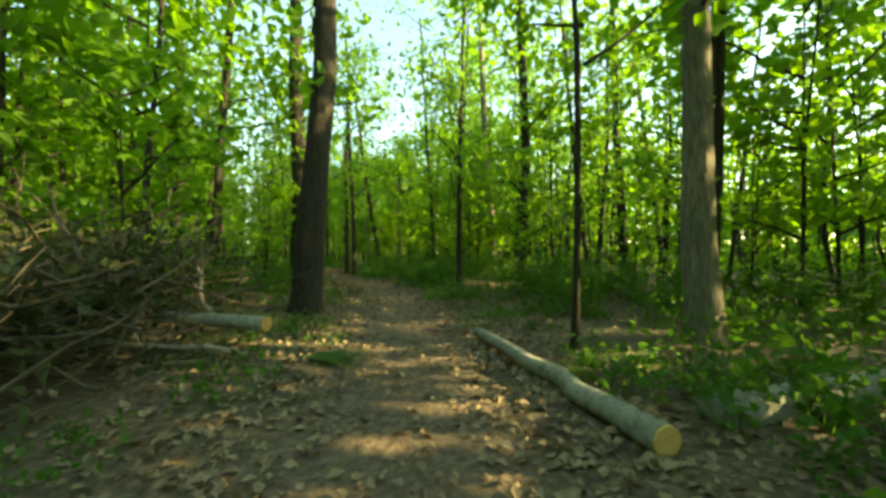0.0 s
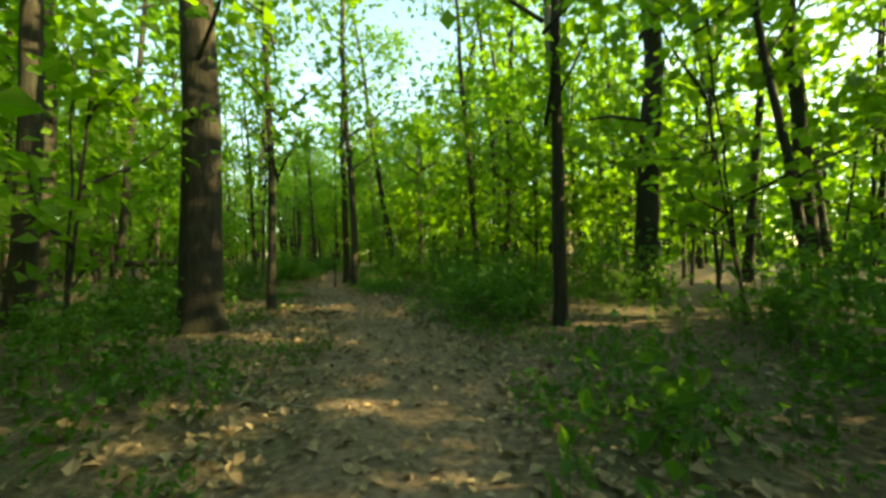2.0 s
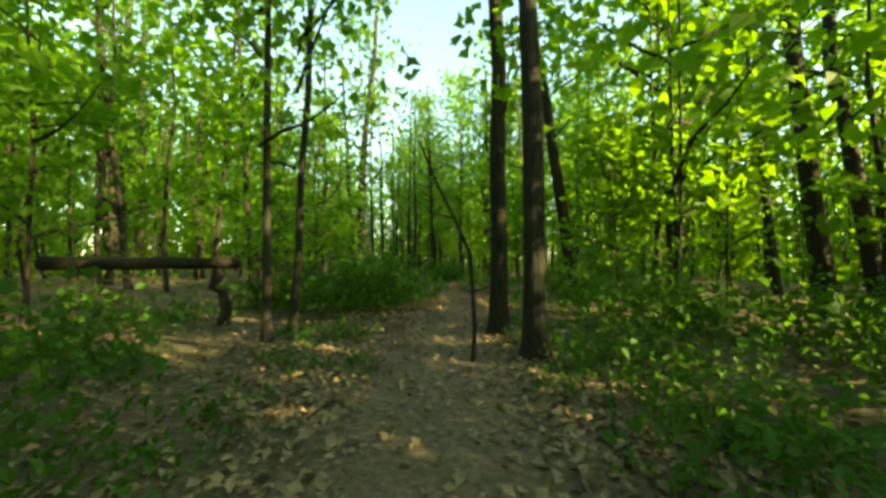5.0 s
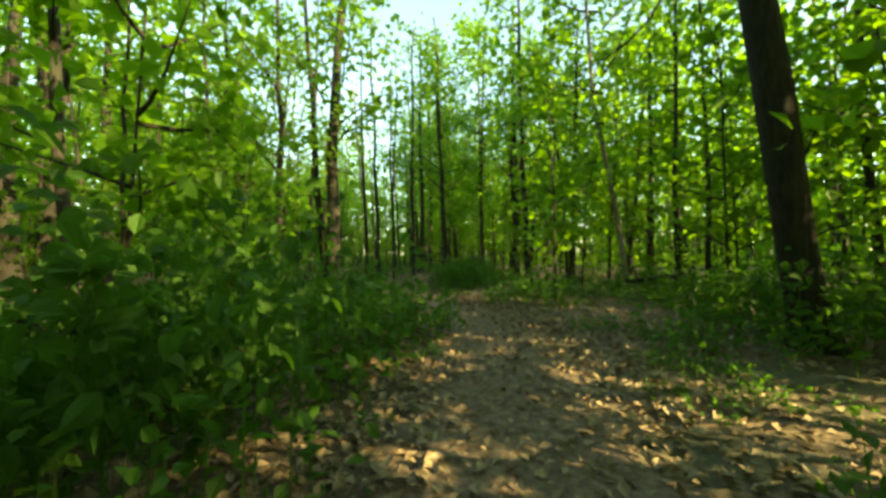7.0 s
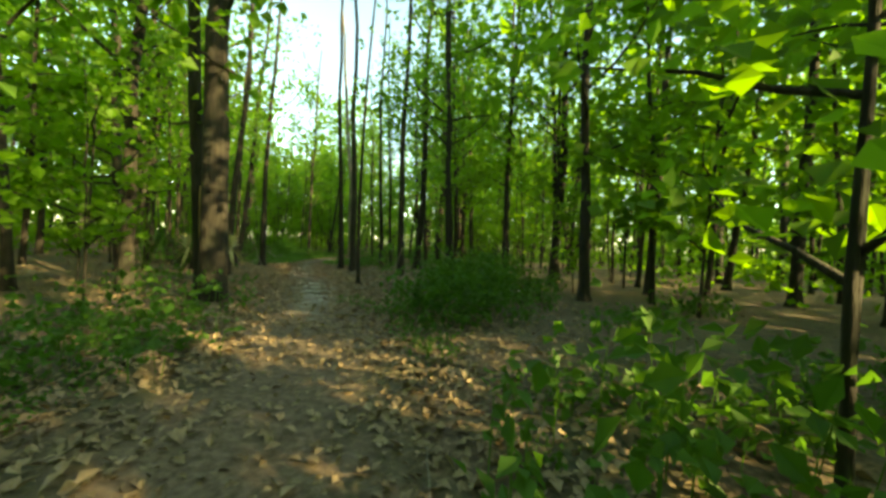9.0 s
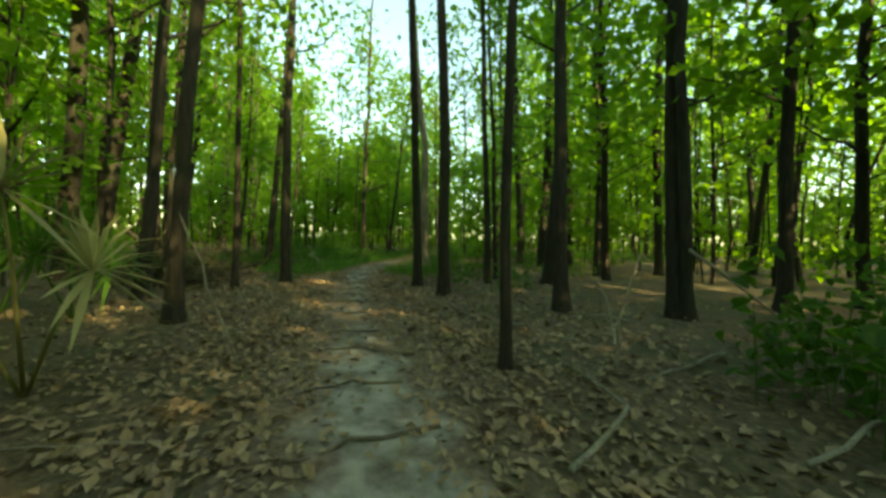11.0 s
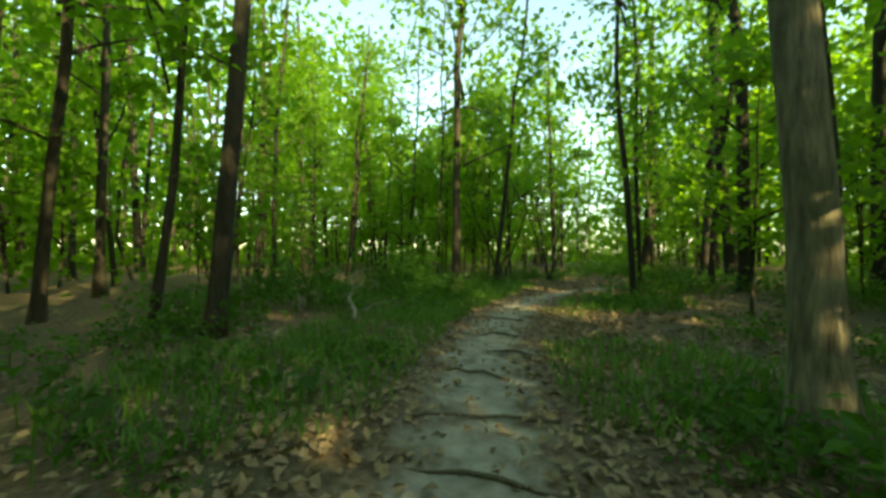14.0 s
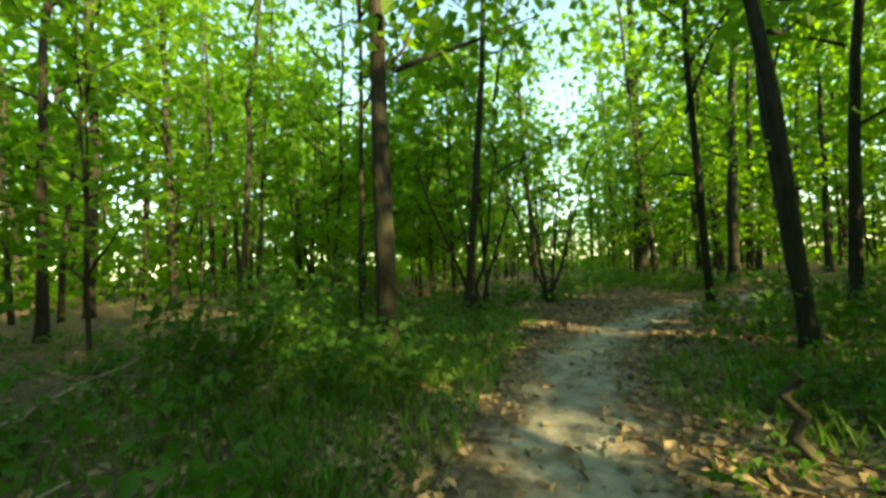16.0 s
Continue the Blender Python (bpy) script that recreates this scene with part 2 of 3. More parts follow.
# ---- trees ----
def spray(shape, centre, reach, count, size, rng, thick=0.25):
    c = np.asarray(centre) + rng.normal(0, 1, (count, 3)) * [reach * 0.5, reach * 0.5, reach * thick * 0.5]
    shape.leaves(c, rng.uniform(0.7, 1.25, count) * size, rng, 0.62)


def limb_path(base, way, length, rng, sag=0.0, steps=4):
    p, out = np.array(base, float), [tuple(base)]
    way = np.array(way, float) / np.linalg.norm(way)
    for _ in range(steps):
        way = way + rng.normal(0, 0.16, 3) + [0, 0, 0.06 - sag]
        way /= np.linalg.norm(way)
        p = p + way * length / steps
        out.append(tuple(p))
    return out


def crown_meshes(seed, low, high, reach, limbs, leaves, size, twigs=True, leader=False):
    """Limbs and leaves round an upright axis, from height low to high."""
    rng = np.random.default_rng(seed)
    wood, green = Shape(), Shape()
    if leader:
        wood.tube([(0.02 * z, -0.01 * z, z) for z in (low, (low + high) / 2, high)], (0.014, 0.012, 0.006), 4, cap=False)
    for n in range(limbs):
        u = (n + rng.uniform(0, 1)) / limbs
        z, a = low + (high - low) * u, rng.uniform(0, 2 * math.pi)
        length = reach * (1.05 - 0.6 * abs(u - 0.35)) * rng.uniform(0.6, 1.15)
        path = limb_path((0.02 * z, -0.01 * z, z) if leader else (0, 0, z), (math.cos(a), math.sin(a), rng.uniform(0.15, 0.75)), length, rng)
        r = 0.012 * length + 0.008
        wood.tube(path, np.linspace(r, 0.004, len(path)), 5 if twigs else 4, cap=False)
        for p in path[1:]:
            twig = limb_path(p, (*rng.normal(0, 1, 2), 0.15), length * 0.35, rng, steps=2)
            if twigs:
                wood.tube(twig, (0.007, 0.005, 0.002), 3, cap=False)
            for q in (p, twig[-1]):
                spray(green, q, length * 0.42, leaves, size, rng)
    return wood.mesh("limbs", BARK), green.mesh("crown", LEAF, False)


def trunk_mesh(seed, r, height, lean, mat, sides=12, flare=1.55, wander=0.05):
    rng = np.random.default_rng(seed)
    zs = np.r_[-0.12, 0.0, 0.12, 0.35, np.linspace(0.9, height, 9)]
    wob = np.cumsum(rng.normal(0, wander, (len(zs), 2)), 0) * np.clip(zs, 0, 4)[:, None] * 0.12
    pts = [(lean[0] * z + w[0], lean[1] * z + w[1], z) for z, w in zip(zs, wob)]
    radii = [r * (1 - 0.65 * max(0, z) / height) * (1 + (flare - 1) * math.exp(-max(z, 0) / 0.16)) for z in zs]
    s = Shape()
    s.tube(pts, radii, sides, 0.07, seed=seed)
    return s.mesh("trunk", mat), pts


CROWNS = [crown_meshes(10 + i, 2.0 + 0.3 * i, 9.0 + 0.5 * i, 2.5, 12, 9, 0.19, False) for i in range(4)]
hero_places = []


def hero_tree(x, y, r, lean_x, lean_y, mat=None, crown=True, height=None):
    n = len(hero_places)
    hero_places.append((x, y))
    height = height or 6.5 + 30 * min(r, 0.2) + (n % 3) * 0.6
    top = new("tree")
    top.location = (x, y, gz(x, y))
    pale = mat is PALE_BARK
    tagged(top, ("pale lichen-barked forest tree with green leaves on leafy ground" if pale else
                 "slim dark-barked sapling with green leaves on leafy ground" if r < 0.07 else "dark furrowed forest tree trunk with green crown above leaf litter"), "tree", "trees along the trail")
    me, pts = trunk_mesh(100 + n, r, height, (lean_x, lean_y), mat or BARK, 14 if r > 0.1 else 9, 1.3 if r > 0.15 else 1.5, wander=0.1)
    part("trunk", me, top)
    along, across = -0.72 * (x + 9.6) + 0.69 * (y - 24.8), 0.69 * (x + 9.6) + 0.72 * (y - 24.8)
    if crown and not (2 < along < 13 and abs(across) < 2.4):
        wood, green = CROWNS[n % 4]
        k = min(1.0, 0.55 + 2.5 * r)
        for name, data in (("limbs", wood), ("crown", green)):
            ob = part(name, data, top)
            m = Matrix.Identity(4)
            m[0][2], m[1][2] = lean_x, lean_y
            ob.matrix_basis = Matrix.Rotation(n * 2.4, 4, "Z") @ Matrix.Diagonal((k, k, height / 10.5, 1))
            ob.location = (lean_x * 4, lean_y * 4, 0)
    return top


hero_tree(-2.06, 5.60, 0.219, 0.03, 0.00)
hero_tree(-3.62, 9.37, 0.215, -0.01, -0.00)
hero_tree(2.42, 3.46, 0.145, 0.01, 0.00, PALE_BARK)
hero_tree(1.09, 3.13, 0.030, 0.03, 0.00)
hero_tree(0.42, 9.62, 0.076, -0.03, -0.00)
hero_tree(2.42, 11.85, 0.187, 0.00, 0.00)
hero_tree(6.08, 14.61, 0.110, 0.04, 0.00)
hero_tree(6.66, 13.56, 0.176, -0.03, -0.00)
hero_tree(7.52, 12.67, 0.088, 0.04, 0.00)
hero_tree(7.33, 11.45, 0.086, 0.02, 0.00)
hero_tree(-8.70, 11.96, 0.182, 0.02, 0.00)
hero_tree(-12.16, 14.53, 0.173, 0.01, 0.00)
hero_tree(-3.76, 11.17, 0.068, 0.03, 0.01)
hero_tree(-6.60, 15.99, 0.047, 0.00, 0.00)
hero_tree(-0.30, 14.69, 0.083, -0.04, -0.01)
hero_tree(2.07, 15.46, 0.196, -0.03, -0.01, PALE_BARK)
hero_tree(-5.84, 12.18, 0.030, -0.02, -0.00)
hero_tree(-6.49, 15.51, 0.046, -0.03, -0.01)
hero_tree(-4.36, 16.92, 0.112, 0.01, 0.00)
hero_tree(-3.81, 15.95, 0.105, -0.01, -0.00)
hero_tree(1.33, 22.93, 0.203, -0.07, -0.02)
hero_tree(-1.05, 25.30, 0.191, 0.10, 0.03)
hero_tree(1.91, 22.38, 0.148, -0.09, -0.03)
hero_tree(3.80, 24.94, 0.162, 0.09, 0.03)
hero_tree(-18.38, 23.29, 0.148, -0.02, -0.01)
hero_tree(-23.63, 22.94, 0.335, 0.07, 0.03)
hero_tree(-22.57, 23.34, 0.209, 0.02, 0.01)
hero_tree(-3.63, 21.48, 0.147, -0.12, -0.06)
hero_tree(-8.59, 31.94, 0.112, -0.00, -0.00)
hero_tree(-16.02, 25.78, 0.092, -0.06, -0.03)
hero_tree(-4.85, 25.20, 0.055, -0.095, -0.045, PALE_BARK)
hero_tree(-13.28, 24.77, 0.093, -0.03, -0.01)
hero_tree(-14.23, 23.85, 0.066, -0.04, -0.02)
hero_tree(-19.04, 27.57, 0.067, 0.01, 0.01)
hero_tree(-13.73, 31.47, 0.060, -0.01, -0.01)
hero_tree(-12.97, 32.36, 0.112, -0.00, -0.00)
hero_tree(-12.95, 35.78, 0.084, -0.03, -0.02)
hero_tree(-8.80, 33.62, 0.085, -0.03, -0.02)
hero_tree(-8.58, 32.20, 0.060, 0.03, 0.02)
hero_tree(-11.71, 28.05, 0.040, 0.01, 0.01)
hero_tree(-11.95, 29.93, 0.081, 0.01, 0.01)
hero_tree(-10.91, 30.58, 0.080, -0.04, -0.03)
hero_tree(-10.80, 30.55, 0.066, -0.04, -0.03)
hero_tree(-16.23, 27.33, 0.082, 0.06, 0.04)
hero_tree(-14.64, 27.14, 0.073, 0.02, 0.02)
hero_tree(-16.52, 28.57, 0.049, 0.04, 0.03)
hero_tree(-14.67, 30.72, 0.080, 0.02, 0.01)
hero_tree(-13.73, 30.18, 0.089, -0.01, -0.01)
hero_tree(-19.16, 27.13, 0.137, 0.07, 0.07)
hero_tree(-20.60, 27.83, 0.150, 0.06, 0.06)
hero_tree(-17.07, 27.83, 0.035, 0.03, 0.03)
hero_tree(-16.58, 29.45, 0.084, 0.01, 0.01)
hero_tree(-14.12, 32.54, 0.048, -0.02, -0.02)
hero_tree(-15.22, 37.99, 0.153, -0.01, -0.01)
hero_tree(-14.60, 39.12, 0.087, -0.04, -0.04)
hero_tree(-20.27, 28.76, 0.057, 0.00, 0.00)
hero_tree(-21.07, 29.34, 0.066, 0.01, 0.01)
hero_tree(-16.19, 32.86, 0.101, -0.04, -0.04, PALE_BARK)
hero_tree(-17.62, 39.99, 0.117, -0.03, -0.03)
hero_tree(-16.31, 38.67, 0.107, -0.04, -0.04)
hero_tree(-15.77, 41.56, 0.185, -0.01, -0.01)
hero_tree(-22.30, 29.87, 0.065, 0.03, 0.03)
hero_tree(-20.46, 31.28, 0.096, 0.05, 0.06)
hero_tree(-21.31, 30.84, 0.052, 0.03, 0.03)
hero_tree(-26.07, 33.59, 0.064, 0.02, 0.02)
hero_tree(-18.61, 44.21, 0.155, -0.05, -0.05)
hero_tree(-16.90, 43.36, 0.152, 0.01, 0.01)
hero_tree(-24.94, 30.34, 0.082, -0.01, -0.01)
hero_tree(-21.35, 35.53, 0.088, 0.03, 0.02)
hero_tree(-28.13, 36.75, 0.079, 0.05, 0.05)
hero_tree(-26.93, 38.37, 0.062, 0.02, 0.02)
hero_tree(-22.74, 36.24, 0.032, 0.03, 0.02)
hero_tree(-23.18, 50.51, 0.282, 0.01, 0.01)
hero_tree(-19.63, 40.09, 0.057, -0.03, -0.02)
hero_tree(-18.72, 37.34, 0.055, -0.02, -0.02)
hero_tree(-19.87, 46.56, 0.141, 0.02, 0.01)
hero_tree(-22.59, 38.17, 0.073, 0.11, 0.10)
hero_tree(-18.22, 40.08, 0.067, 0.03, 0.03)
hero_tree(-11.78, 25.14, 0.173, 0.05, 0.03)



def bark_scar(x, y, z0, z1, turn, r):
    """A strip of bare yellow wood where the bark is gone."""
    sh = Shape()
    for k in range(9):
        z = z0 + (z1 - z0) * k / 8
        half = 0.55 * math.sin(math.pi * (k + 0.5) / 9) ** 0.5
        for a in (-half, -half * 0.3, half * 0.3, half):
            b = math.radians(turn) + a
            sh.v.append((r * math.cos(b), r * math.sin(b), z))
    sh.f = [(4 * i + j, 4 * i + j + 1, 4 * i + j + 5, 4 * i + j + 4) for i in range(8) for j in range(3)]
    return sh.mesh("bare_wood", CUT)


scarred = new("tree")
scarred.location = (-12.10, 25.22, gz(-12.10, 25.22))
_me, _ = trunk_mesh(400, 0.105, 9.0, (-0.06, -0.03), BARK, 14)
part("trunk", _me, scarred)
part("bare_wood", bark_scar(0, 0, 0.45, 1.55, -100, 0.112), scarred)
part("limbs", CROWNS[1][0], scarred)
part("crown", CROWNS[1][1], scarred)
tagged(scarred, "dark forest tree with a bare yellow scar in its bark", "tree", "trees along the trail")
hero_places.append((-12.10, 25.22))


def far_from(places, x, y, gap):
    return all((x - a) ** 2 + (y - b) ** 2 > gap * gap for a, b in places)


def stand_in(seed, height, r, low, reach, limbs, leaves, size):
    """One forest tree of the stand, to be copied."""
    top = new("tree")
    tagged(top, "slender dark forest tree with a leafy green crown", "tree", "trees of the forest stand")
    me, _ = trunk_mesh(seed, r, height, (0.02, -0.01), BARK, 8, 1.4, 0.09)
    part("trunk", me, top)
    wood, green = crown_meshes(seed, low, height * 0.98, reach, limbs, leaves, size, False, True)
    part("limbs", wood, top)
    part("crown", green, top)
    return top


def sky_gap(x, y):
    """The glade ahead on the trail, open to the sky."""
    dx, dy = x + 13.7, y - 28.3
    a = math.degrees(math.atan2(-dx, dy))
    return abs(a - 49) < 6.5 and math.hypot(dx, dy) > 9


tall = [stand_in(31, 12.5, 0.10, 2.3, 2.3, 13, 9, 0.25), stand_in(32, 10.5, 0.07, 1.8, 2.0, 12, 9, 0.24), stand_in(33, 11.5, 0.12, 2.8, 2.5, 13, 9, 0.26), stand_in(34, 8.5, 0.05, 1.2, 1.8, 12, 9, 0.23)]
young = [stand_in(41, 3.4, 0.020, 0.5, 1.2, 9, 7, 0.15), stand_in(42, 4.8, 0.026, 0.6, 1.5, 11, 7, 0.16), stand_in(43, 2.4, 0.014, 0.3, 1.0, 8, 7, 0.12)]
for ob in young:
    ob.name = "sapling"
    tagged(ob, "thin young tree covered in fresh green leaves", "sapling", "saplings under the trees")
rnd = random.Random(7)
stand_places = list(hero_places)


SUNNY = [(-6.0, 23.9, 0.9, 1.2), (2.1, 15.4, 0.9, 1.0), (-4.2, 20.0, 0.0, 0.8), (2.42, 3.46, 1.2, 0.5), (-18.2, 35.3, 0.0, 0.6)]
SUN_XY = Vector((SUN_TO.x, SUN_TO.y)).normalized()
RISE = SUN_TO.z / math.hypot(SUN_TO.x, SUN_TO.y)


def sunny_break(x, y, half, height):
    """Breaks in the stand through which the low sun comes."""
    for a, b, z, w in SUNNY:
        along = (x - a) * SUN_XY.x + (y - b) * SUN_XY.y
        if 0.3 < along < (height - z) / RISE and abs((x - a) * SUN_XY.y - (y - b) * SUN_XY.x) < half * w:
            return True
    return False


def plant_stand(kinds, count, gap, near, far, used, keep_glade):
    made = 0
    for _ in range(60000):
        if made >= count:
            break
        x, y = rnd.uniform(-48, 22), rnd.uniform(-14, 62)
        d = float(off_trail(x, y)[0][0])
        if not near < d < far or rnd.random() > (1.2 - d / far) or not far_from(stand_places, x, y, gap) or (keep_glade and sky_gap(x, y)) or sunny_break(x, y, 1.5 if keep_glade else 0.9, 11.5 if keep_glade else 4.0):
            continue
        if math.hypot(x - 2.2, y - 1.6) < 2.6:
            continue
        stand_places.append((x, y))
        m = Matrix.Translation((x, y, gz(x, y))) @ Matrix.Rotation(rnd.uniform(0, 6.28), 4, "Z") @ Matrix.Rotation(rnd.gauss(0, 0.05), 4, "X") @ Matrix.Rotation(rnd.gauss(0, 0.05), 4, "Y")
        kind = kinds[made % len(kinds)]
        if used[made % len(kinds)]:
            ob = copy_thing(kind, m)
        else:
            kind.matrix_basis, used[made % len(kinds)], ob = m, True, kind
        k = rnd.uniform(0.8, 1.2)
        ob.scale = (k, k, k)
        made += 1


plant_stand(tall, 165, 1.3, 3.8, 22, [False] * 4, True)
for _ in range(4000):
    # extra tall trees added sunward of the sandy stretch, to shade its ground
    i = rnd.randrange(int(0.42 * len(line)), int(0.9 * len(line)))
    x, y = line[i, 0] + rnd.uniform(5.0, 17.0), line[i, 1] + rnd.uniform(-2.0, 3.5)
    if len(stand_places) >= len(hero_places) + 165 + 16:
        break
    if float(off_trail(x, y)[0][0]) > 3.6 and far_from(stand_places, x, y, 1.15) and not sky_gap(x, y) and not sunny_break(x, y, 1.3, 11.5):
        stand_places.append((x, y))
        copy_thing(tall[len(stand_places) % 3], pose(x, y, gz(x, y), rnd.gauss(0, 2.5), rnd.gauss(0, 2.5), rnd.uniform(0, 360)))
plant_stand(young, 145, 0.9, 2.4, 13, [False] * 3, False)
for x, y, k in [(-6.0, 23.9, 0.8), (-1.6, 24.4, 1.0), (-0.6, 22.2, 1.1), (-2.6, 27.4, 1.0), (0.4, 25.4, 1.0), (-3.0, 19.3, 0.7), (3.9, 16.6, 1.1), (1.0, 17.6, 0.9), (-0.4, 14.2, 0.8), (0.9, 13.6, 1.0), (0.2, 16.4, 1.1), (5.0, 5.2, 1.1), (6.7, 6.3, 1.2), (7.9, 4.3, 1.3), (4.7, 7.3, 1.0), (8.6, 7.6, 1.3)]:
    copy_thing(young[1], pose(x, y, gz(x, y), 0, 0, 70 * x)).scale = (k, k, k)
# saplings added as sun blockers: three shade the trail, three unseen ones the start
for x, y, k in [(-2.3, 19.6, 1.7), (-1.9, 20.9, 1.8), (-2.2, 18.6, 1.6), (3.5, 0.2, 1.5), (4.4, -0.9, 1.9), (4.9, 0.9, 2.0)]:
    copy_thing(young[0], pose(x, y, gz(x, y), 0, 0, 95 * x)).scale = (k, k, k)
for i in range(18):
    far, turn = 16.0 + i * 0.85, radians(49 + (i * 5.3) % 13 - 6.5)
    x, y, k = -13.7 - far * math.sin(turn), 28.3 + far * math.cos(turn), 0.95 + 0.02 * far
    if float(off_trail(x, y)[0][0]) > 1.8:
        copy_thing(young[1], pose(x, y, gz(x, y), 0, 0, 137 * i)).scale = (k, k, k)


# ---- the far woods ----
def far_woods():
    rng = np.random.default_rng(21)
    trunks, leaves = Shape(), Shape()
    n = 0
    while n < 560:
        x, y = rng.uniform(-75, 60), rng.uniform(-40, 90)
        d = off_trail(x, y)[0][0]
        if not 15 < d < 46 or sunny_break(x, y, 1.6, 13):
            continue
        n += 1
        h, r = rng.uniform(13, 21), rng.uniform(0.05, 0.16)
        sunward = (x + 8) * SUN_XY.x + (y - 20) * SUN_XY.y
        if sunward > 14:
            h = rng.uniform(8.0, 13.0)
        if sky_gap(x, y):
            h = min(h, 0.30 * math.hypot(x + 13.7, y - 28.3))
        lean = rng.normal(0, 0.04, 2)
        trunks.tube([(x + lean[0] * z, y + lean[1] * z, z) for z in (-0.1, h * 0.5, h)], (r, r * 0.75, r * 0.3), 5, cap=False)
        clumps = int(6 + 1.1 * h)
        for k in range(clumps):
            u = ((k + rng.uniform(0, 1)) / clumps) ** 0.85
            c = np.array([x, y, 0]) + [*rng.normal(0, 1.6, 2), u * h]
            spray(leaves, c, 1.9, 14, 0.40 + 0.006 * d, rng, 0.6)
    n = 0
    while n < 900:
        x, y = rng.uniform(-60, 36), rng.uniform(-20, 80)
        d = off_trail(x, y)[0][0]
        if not 7 < d < 34:
            continue
        n += 1
        spray(leaves, (x, y, rng.uniform(0.15, 0.75)), 1.3, 26, 0.13 + 0.010 * d, rng, 0.5)
    n = 0
    while n < 1700:
        x, y = rng.uniform(-80, 60), rng.uniform(-45, 95)
        if not 22 < off_trail(x, y)[0][0] < 46:
            continue
        n += 1
        spray(leaves, (x, y, rng.uniform(0.2, 5.0)), 2.4, 14, 0.62, rng, 0.6)
    n = 0
    while n < 420:
        x, y = rng.uniform(-48, 20), rng.uniform(0, 66)
        d = off_trail(x, y)[0][0]
        if not 6.5 < d < 24 or sky_gap(x, y):
            continue
        n += 1
        h, r, lean, bow = rng.uniform(6, 11), rng.uniform(0.02, 0.06), rng.normal(0, 0.06, 2), rng.normal(0, 0.12, 2)
        trunks.tube([(x + lean[0] * z + bow[0] * math.sin(z), y + lean[1] * z + bow[1] * math.sin(z), z) for z in (-0.1, 1.2, 2.6, h * 0.6, h)], (r * 1.2, r, r * 0.9, r * 0.7, r * 0.3), 5, cap=False)
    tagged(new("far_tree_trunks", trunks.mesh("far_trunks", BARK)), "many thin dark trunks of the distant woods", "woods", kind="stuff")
    tagged(new("far_foliage", leaves.mesh("far_foliage", LEAF, False)), "sunlit green foliage of the distant woods", "foliage", kind="stuff")


far_woods()


# ---- low plants ----
def herb_mesh(seed, width, height, stems, per_stem, size, full=False):
    rng = np.random.default_rng(seed)
    s = Shape()
    for _ in range(stems):
        a, r = rng.uniform(0, 6.28), width * math.sqrt(rng.uniform(0, 1))
        x, y, h = r * math.cos(a), r * math.sin(a), height * rng.uniform(0.4, 1.1)
        tip = (x + rng.normal(0, 0.12) * h, y + rng.normal(0, 0.12) * h, h)
        s.blade((x, y, -0.03), Vector(tip) - Vector((x, y, -0.03)), h, 0.004, 0.02)
        c = np.array([(np.array((x, y, 0)) * (1 - u) + np.array(tip) * u) for u in rng.uniform(0.35, 1.05, per_stem)]) + rng.normal(0, size * 0.7, (per_stem, 3))
        s.leaves(c, rng.uniform(0.6, 1.3, per_stem) * size, rng, 0.6, 0.34, 0.14, full)
    return s.mesh("undergrowth", LOW_LEAF, False)


HERBS = [herb_mesh(51, 0.6, 0.28, 30, 6, 0.07), herb_mesh(52, 0.65, 0.40, 26, 8, 0.078), herb_mesh(53, 0.5, 0.16, 30, 5, 0.06)]
BUSH = [herb_mesh(54, 0.65, 0.95, 40, 17, 0.078, True), herb_mesh(55, 0.75, 0.75, 44, 15, 0.082, True)]


def low_plant(x, y, data, k=1.0, label="low green leafy undergrowth on the forest floor"):
    ob = new("undergrowth", data)
    ob.location, ob.rotation_euler, ob.scale = (x, y, gz(x, y) - 0.01), (0, 0, rnd.uniform(0, 6.28)), (k, k, k * rnd.uniform(0.8, 1.2))
    return tagged(ob, label, "undergrowth", kind="stuff")


made = 0
while made < 390:
    x, y = rnd.uniform(-34, 14), rnd.uniform(-3, 50)
    d, k = (float(v[0]) for v in off_trail(x, y))
    if min((x - q[1]) ** 2 + (y - q[2]) ** 2 for q in ROWS) < 1.3:
        continue
    bare = 0.55 < k < 0.70
    if math.hypot(x + 3.9, y - 20.0) < 0.95 or math.hypot(x + 18.0, y - 34.9) < 1.1:
        continue
    if -2.3 < x < 1.0 and 0.8 < y < 4.0 or math.hypot(x + 2.9, y - 2.7) < 1.5 or math.hypot(x + 16.8, y - 28.6) < 1.9:
        continue
    if not (1.0 if not bare else 1.9) < d < 6 or rnd.random() > (0.3 if bare else 1.0) * (1.1 - d / 6):
        continue
    low_plant(x, y, rnd.choice(HERBS), rnd.uniform(0.8, 1.25))
    made += 1

low_plant(-10.18, 26.2, HERBS[0], 0.45)
for x, y in [(-1.6, 1.5), (-1.35, 2.3), (-1.7, 2.75), (1.45, 1.15), (1.6, 2.45), (2.1, 1.35), (1.25, 2.95), (-1.25, 3.7), (-1.75, 0.95), (2.5, 2.0)]:
    low_plant(x, y, HERBS[2], rnd.uniform(0.6, 0.9))
made = 0
while made < 130:
    x, y = rnd.uniform(-24, 4), rnd.uniform(0.5, 38)
    d, k = (float(v[0]) for v in off_trail(x, y))
    if not 0.75 < d < 1.7 or 0.54 < k < 0.70 or min((x - q[1]) ** 2 + (y - q[2]) ** 2 for q in ROWS) < 0.5 or (0.1 < x < 1.3 and y < 4):
        continue
    low_plant(x, y, HERBS[2], rnd.uniform(0.5, 0.8))
    made += 1
